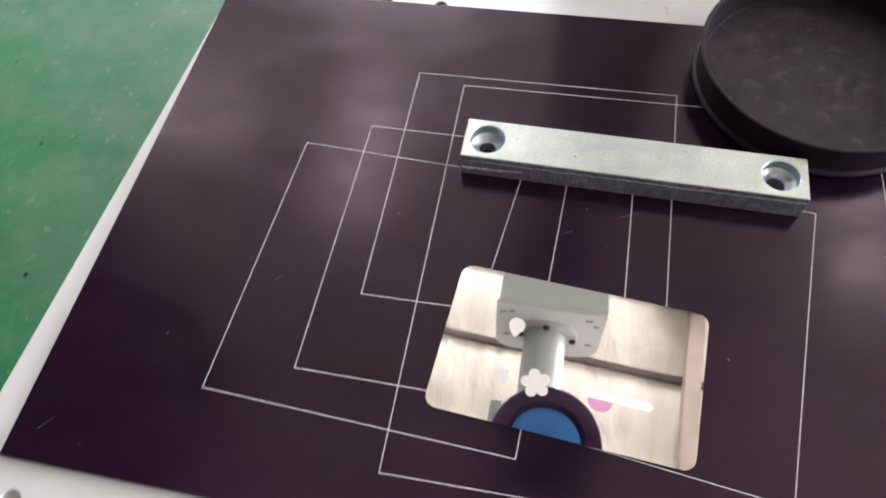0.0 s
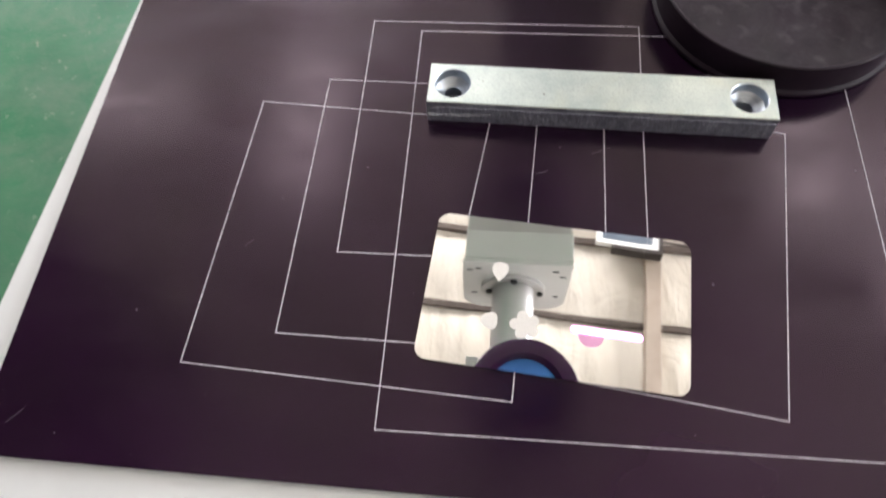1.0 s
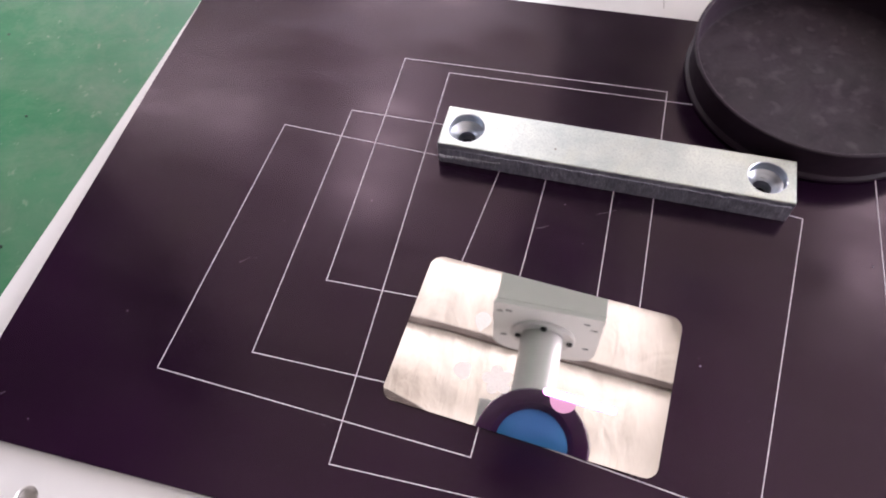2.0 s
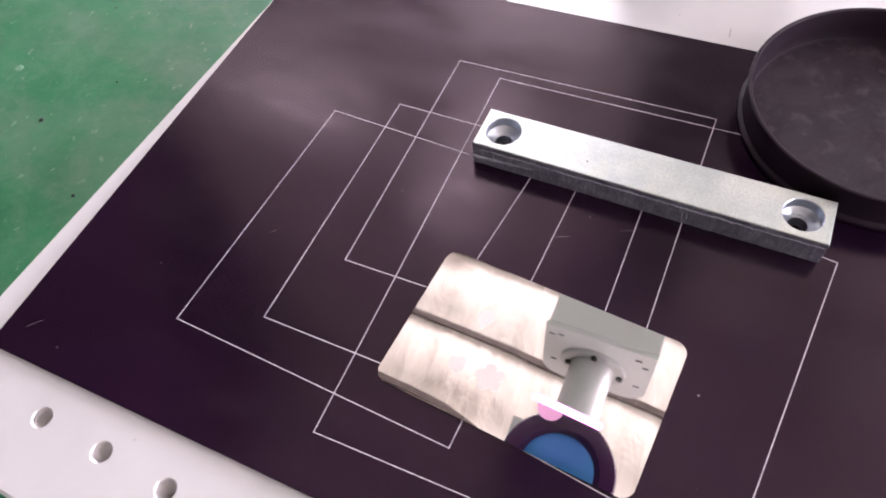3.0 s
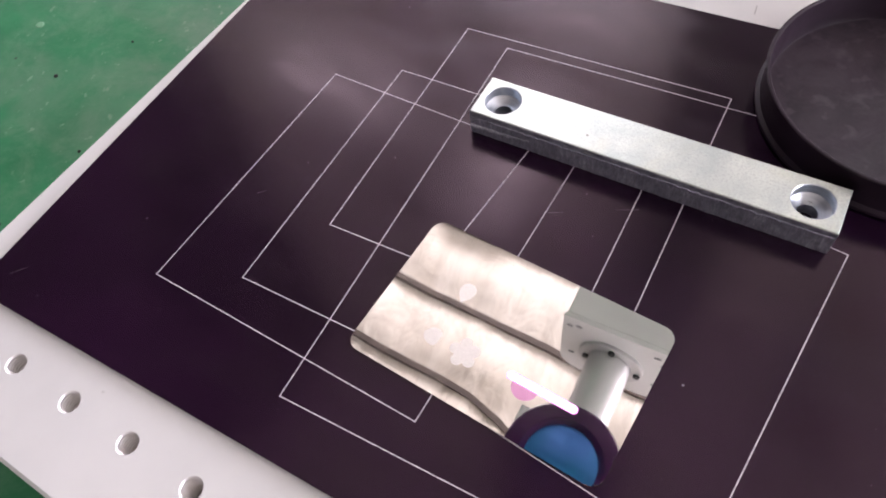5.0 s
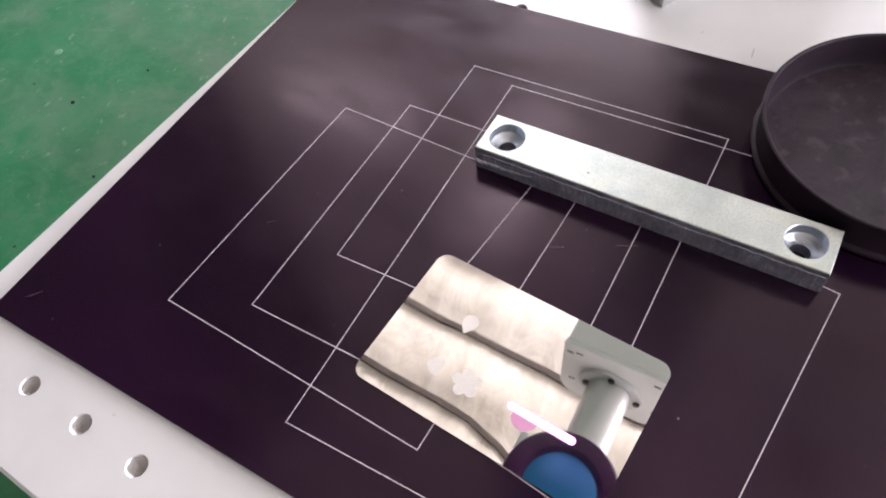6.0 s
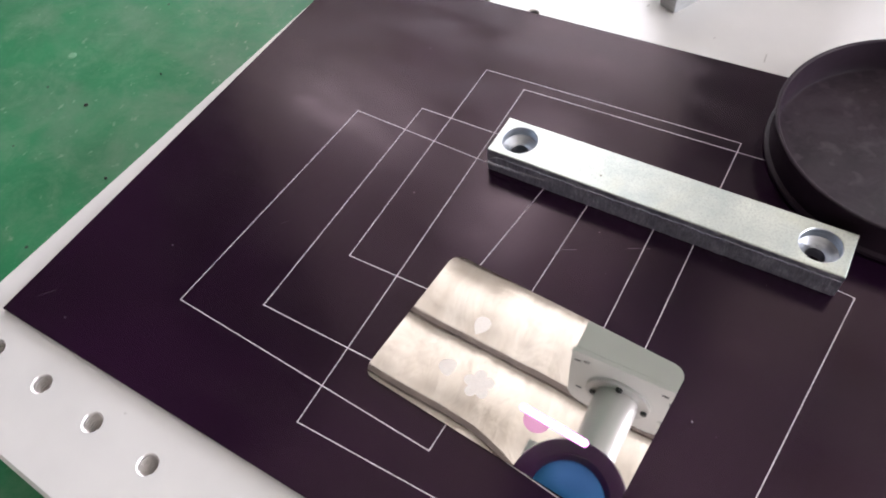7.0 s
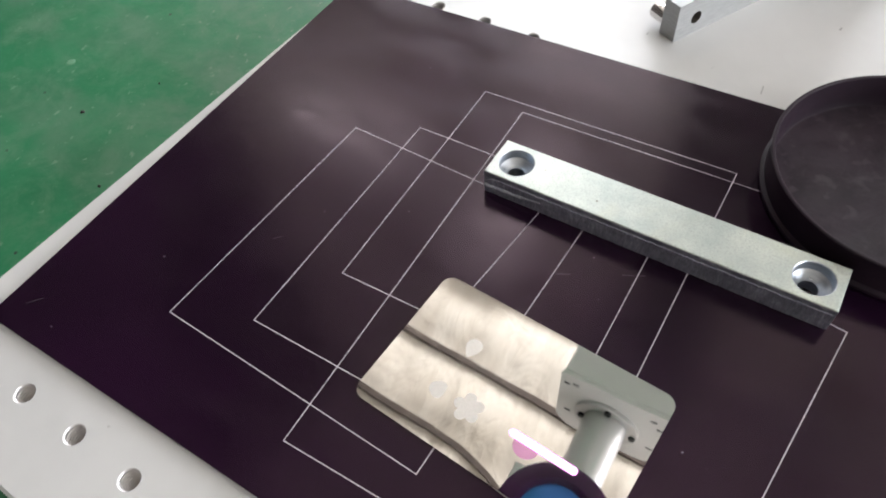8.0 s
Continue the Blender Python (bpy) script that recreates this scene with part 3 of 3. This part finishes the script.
# ---------------------------------------------------------------- zinc bar
BAR_AT = place(15.19, 12.41, 0.02, -1.55)
bar = thing("steel_bar", BAR_AT, "zinc plated steel bar with two counterbored holes", "steel bar")
BL, BWD, BH, BB = 13.95, 2.04, 1.17, 0.035
bm = bmesh.new()
hx = (-5.98, 5.92)
R1, R2 = 0.73, 0.36
x0, x1, y0, y1 = -BL / 2, BL / 2, -BWD / 2, BWD / 2
for cxx, a0, a1 in ((hx[0], x0 + BB, 0.0), (hx[1], 0.0, x1 - BB)):
    holed(bm, a0, a1, y0 + BB, y1 - BB, cxx, 0.0, R1 + 0.03, BH, 40)
ins = [(x0 + BB, y0 + BB), (x1 - BB, y0 + BB), (x1 - BB, y1 - BB), (x0 + BB, y1 - BB)]
out = [(x0, y0), (x1, y0), (x1, y1), (x0, y1)]
for k in range(4):
    j = (k + 1) % 4
    quad(bm, ((*ins[k], BH), (*ins[j], BH), (*out[j], BH - BB), (*out[k], BH - BB)), 0)
    quad(bm, ((*out[k], BH - BB), (*out[j], BH - BB), (*out[j], 0), (*out[k], 0)), 1)
for cxx, a0, a1 in ((hx[0], x0, 0.0), (hx[1], 0.0, x1)):
    holed(bm, a0, a1, y0, y1, cxx, 0.0, R2, 0.0, 40, 1)
bmesh.ops.remove_doubles(bm, verts=bm.verts, dist=1e-6)
part("body", bm, (ZINC, SAWN), bar)
# torn lower part of the sawn front face, a little proud of the band above it
bm = bmesh.new()
cols, levels = 230, 5
grid = []
for i in range(cols + 1):
    u = i / cols
    x = x0 + 0.06 + (BL - 0.12) * u
    top = BH - 0.26 - 0.10 * abs(noise.noise(Vector((x * 2.6, 0, 1)))) - 0.10 * abs(noise.noise(Vector((x * 9.0, 0, 4)))) - 0.30 * max(0, 1 - u * 22) ** 2
    column = [bm.verts.new(Vector((x, y0 + 0.01, top + 0.015)) * U)]
    for k in range(levels + 1):
        z = top * (1 - k / levels)
        proud = 0.035 + 0.025 * noise.noise(Vector((x * 3 + z * 2.0, z * 2.2, 2))) + 0.008 * noise.noise(Vector((x * 17, z * 7, 7)))
        column.append(bm.verts.new(Vector((x, y0 - max(0.008, proud), z)) * U))
    grid.append(column)
for a, b in zip(grid, grid[1:]):
    for k in range(levels + 1):
        bm.faces.new((a[k], a[k + 1], b[k + 1], b[k]))
part("cut_face", bm, TORN, bar, "rough torn saw cut face")
# bright raised burr where the saw left the bar's end
bm = bmesh.new()
grid = []
for i in range(71):
    u = i / 70
    x = x0 + 0.05 + 2.6 * u
    mid = 0.36 + 0.16 * u + 0.06 * noise.noise(Vector((x * 4, 0, 11)))
    half = (0.17 - 0.10 * u) * (0.75 + 0.6 * abs(noise.noise(Vector((x * 7, 2, 5)))))
    column = []
    for k in range(6):
        z = mid + half * (1 - 2 * k / 5)
        bulge = 0.05 + 0.10 * math.sin(math.pi * k / 5) * (0.45 + 1.1 * abs(noise.noise(Vector((x * 9, z * 8, 3))))) * (1 - 0.55 * u)
        column.append(bm.verts.new(Vector((x, y0 - (bulge if 0 < k < 5 else 0.0), z)) * U))
    grid.append(column)
for a, b in zip(grid, grid[1:]):
    for k in range(5):
        bm.faces.new((a[k], a[k + 1], b[k + 1], b[k]))
part("burr", bm, SAWN, bar, "bright torn burr")
for cxx in hx:
    bore = lathe([(R1 + 0.03, BH), (R1, BH - 0.03), (R1 - 0.01, BH - 0.42), (R1 - 0.06, BH - 0.46), (R2 + 0.03, BH - 0.66), (R2, BH - 0.69), (R2, 0.0)], 40, at=(cxx, 0, 0))
    part("counterbore", bore, BORE, bar, "smooth counterbored screw hole", smooth=True)

# ---------------------------------------------------------------- black round cap, lying open side up
CAP_AT = place(23.36, 18.78, 0.01)
cap = thing("round_cap", CAP_AT, "dusty black plastic round cap lying open side up", "cap")
H = 1.70
shell = lathe([(0, 0), (5.1, 0), (5.38, 0.02), (5.46, 0.06), (5.48, 0.12), (5.46, 0.20), (5.38, 0.25), (5.32, 0.30), (5.33, 0.9), (5.40, H - 0.14), (5.44, H - 0.10), (5.44, H - 0.04), (5.40, H), (5.32, H), (5.27, H - 0.05)], 144)
part("shell", shell, CAP, cap, smooth=True)
# inner wall takes the darker plain plastic, so it reads as shaded
dish = lathe([(5.27, H - 0.05), (5.21, 0.9), (5.19, 0.36), (5.13, 0.26), (5.00, 0.21), (2.0, 0.20), (0, 0.20)], 144, mats=(1, 1, 1, 0, 0, 0))
part("dish", dish, (CAP_IN, CAP), cap, "dust and fingerprint marked inside", smooth=True)

# ---------------------------------------------------------------- fixture block at the back of the bed
FIX_AT = place(11.88, 24.72, -0.215, math.degrees(math.atan2(5.4, 2.9)))
fix = thing("fixture_bar", FIX_AT, "silver aluminium fixture bar standing on the machine bed", "fixture bar")
FL, FT, FH = 14.0, 1.0, 2.02
bm = bmesh.new()
holed(bm, 0.55, 2.05, -0.35, 2.0, 1.3, 0.92, 0.33, 0, 28)
for v in bm.verts:
    v.co = Vector((v.co.x, 0, v.co.y + 0.0))
for v in bm.verts:
    v.co.z = min(max(v.co.z, 0.0), FH * U)
quad(bm, ((0, 0, 0), (0.55, 0, 0), (0.55, 0, FH), (0, 0, FH)))
quad(bm, ((2.05, 0, 0), (FL, 0, 0), (FL, 0, FH), (2.05, 0, FH)))
quad(bm, ((0, 0, 0), (0, FT, 0), (0, FT, FH), (0, 0, FH)))
quad(bm, ((FL, 0, 0), (FL, FT, 0), (FL, FT, FH), (FL, 0, FH)))
quad(bm, ((0, FT, 0), (FL, FT, 0), (FL, FT, FH), (0, FT, FH)))
quad(bm, ((0, 0, FH), (FL, 0, FH), (FL, FT, FH), (0, FT, FH)))
bmesh.ops.remove_doubles(bm, verts=bm.verts, dist=1e-6)
part("block", bm, FIXTURE, fix)
hole = lathe([(0.33, 0), (0.33, -0.8), (0, -0.8)], 28)
bmesh.ops.transform(hole, matrix=Matrix.Rotation(radians(90), 4, "X"), verts=hole.verts)
bmesh.ops.translate(hole, vec=Vector((1.3, 0, 0.92)) * U, verts=hole.verts)
part("screw_hole", hole, HOLLOW, fix, "dark screw hole", smooth=True)
knob = lathe([(0, 0), (0.40, 0), (0.42, 0.05), (0.42, 0.95), (0.36, 1.03), (0.2, 1.03), (0.2, 0.75), (0, 0.75)], 40)
bmesh.ops.transform(knob, matrix=Matrix.Rotation(radians(-90), 4, "X"), verts=knob.verts)
bmesh.ops.translate(knob, vec=Vector((0.50, FT, 0.66)) * U, verts=knob.verts)
part("screw_head", knob, SHINY, fix, "shiny cylindrical screw head", smooth=True)

# ---------------------------------------------------------------- laser marker: column, carriage, tube, scan head with lens
marker = thing("laser_marker", place(14.0, 31.0, -0.22), "grey laser marking head on a column above the plate", "laser marker")
MX, MY, MZ = 14.0, 31.0, -0.22


def mbox(x0, x1, y0, y1, z0, z1, bevel=0.15):
    return box(x0 - MX, x1 - MX, y0 - MY, y1 - MY, z0 - MZ, z1 - MZ, bevel)


part("column", mbox(11.0, 20.6, 39.5, 47.0, MZ, 85), GREYPAINT, marker)
part("arm", mbox(8.3, 20.0, 31.0, 39.5, 45.0, 51), GREYPAINT, marker)
part("carriage", mbox(8.2, 20.1, 27.5, 31.0, 44.7, 51), PALEPAINT, marker)
pl = [(x + 14.0 - MX, z) for x, z in rounded(12.2, 12.4, 2.6, 8)]
bm = slab(pl, 0, 0.5, bevel=0.06)
for v in bm.verts:
    v.co = Vector((v.co.x, -v.co.z, v.co.y))
for v in bm.verts:
    if v.co.z < -3.4 * U:
        v.co.x = math.copysign(max(abs(v.co.x), 6.05 * U), v.co.x)
bmesh.ops.translate(bm, vec=Vector((0, 27.5 - MY, 51.0 - MZ)) * U, verts=bm.verts)
front_plate = part("front_plate", bm, PALEPAINT, marker, "pale plate with rounded corners")
fl = lathe([(0, 0), (3.7, 0), (3.7, 0.35), (3.6, 0.45), (2.5, 0.45)], 64)
bmesh.ops.transform(fl, matrix=Matrix.Rotation(radians(90), 4, "X"), verts=fl.verts)
bmesh.ops.translate(fl, vec=Vector((13.75 - MX, 27.0 - MY, 51.2 - MZ)) * U, verts=fl.verts)
part("flange", fl, TUBE, marker, "round steel flange", smooth=True)
tb = lathe([(2.42, 0), (2.42, 15.0), (0, 15.0)], 64)
bmesh.ops.transform(tb, matrix=Matrix.Rotation(radians(90), 4, "X"), verts=tb.verts)
bmesh.ops.translate(tb, vec=Vector((13.75 - MX, 26.6 - MY, 51.2 - MZ)) * U, verts=tb.verts)
part("tube", tb, TUBE, marker, "brushed steel beam tube", smooth=True)
for bx_, bz in ((11.0, 51.4), (16.9, 51.4), (13.75, 48.3)):
    b = lathe([(0, 0.3), (0.34, 0.3), (0.38, 0.24), (0.38, 0)], 20)
    bmesh.ops.transform(b, matrix=Matrix.Rotation(radians(90), 4, "X"), verts=b.verts)
    bmesh.ops.translate(b, vec=Vector((bx_ - MX, 26.55 - MY, bz - MZ)) * U, verts=b.verts)
    part("bolt", b, DARK, front_plate, "dark bolt head", smooth=True)
for bx_, bz in ((8.7, 46.7), (9.7, 46.3), (19.2, 47.7), (18.3, 46.4), (9.2, 53.0), (18.9, 53.0)):
    part("slot", mbox(bx_ - 0.35, bx_ + 0.35, 26.93, 27.05, bz - 0.12, bz + 0.12, 0.02), DARK, front_plate, "small dark slot")
part("scan_head", mbox(10.3, 18.4, 5.6, 13.0, 36.2, 55, 0.25), PALEPAINT, marker)
part("side_bracket", mbox(9.2, 10.3, 10.5, 13.6, 37.0, 41.0, 0.1), PALEPAINT, marker)
LX, LY = 14.3, 9.5
barrel = lathe([(4.68, 3.2), (4.68, 0.25), (4.55, 0.05), (4.3, 0.0), (3.35, 0.0), (3.15, 0.25), (2.95, 0.55)], 96, at=(LX - MX, LY - MY, 33.0 - MZ))
lens_barrel = part("lens_barrel", barrel, BEZEL, marker, "black lens barrel", smooth=True)
gl = lathe([(0, 0.12), (1.0, 0.16), (2.0, 0.30), (2.97, 0.56)], 64, at=(LX - MX, LY - MY, 33.0 - MZ))
part("lens", gl, LENS, lens_barrel, "blue violet coated lens", smooth=True)
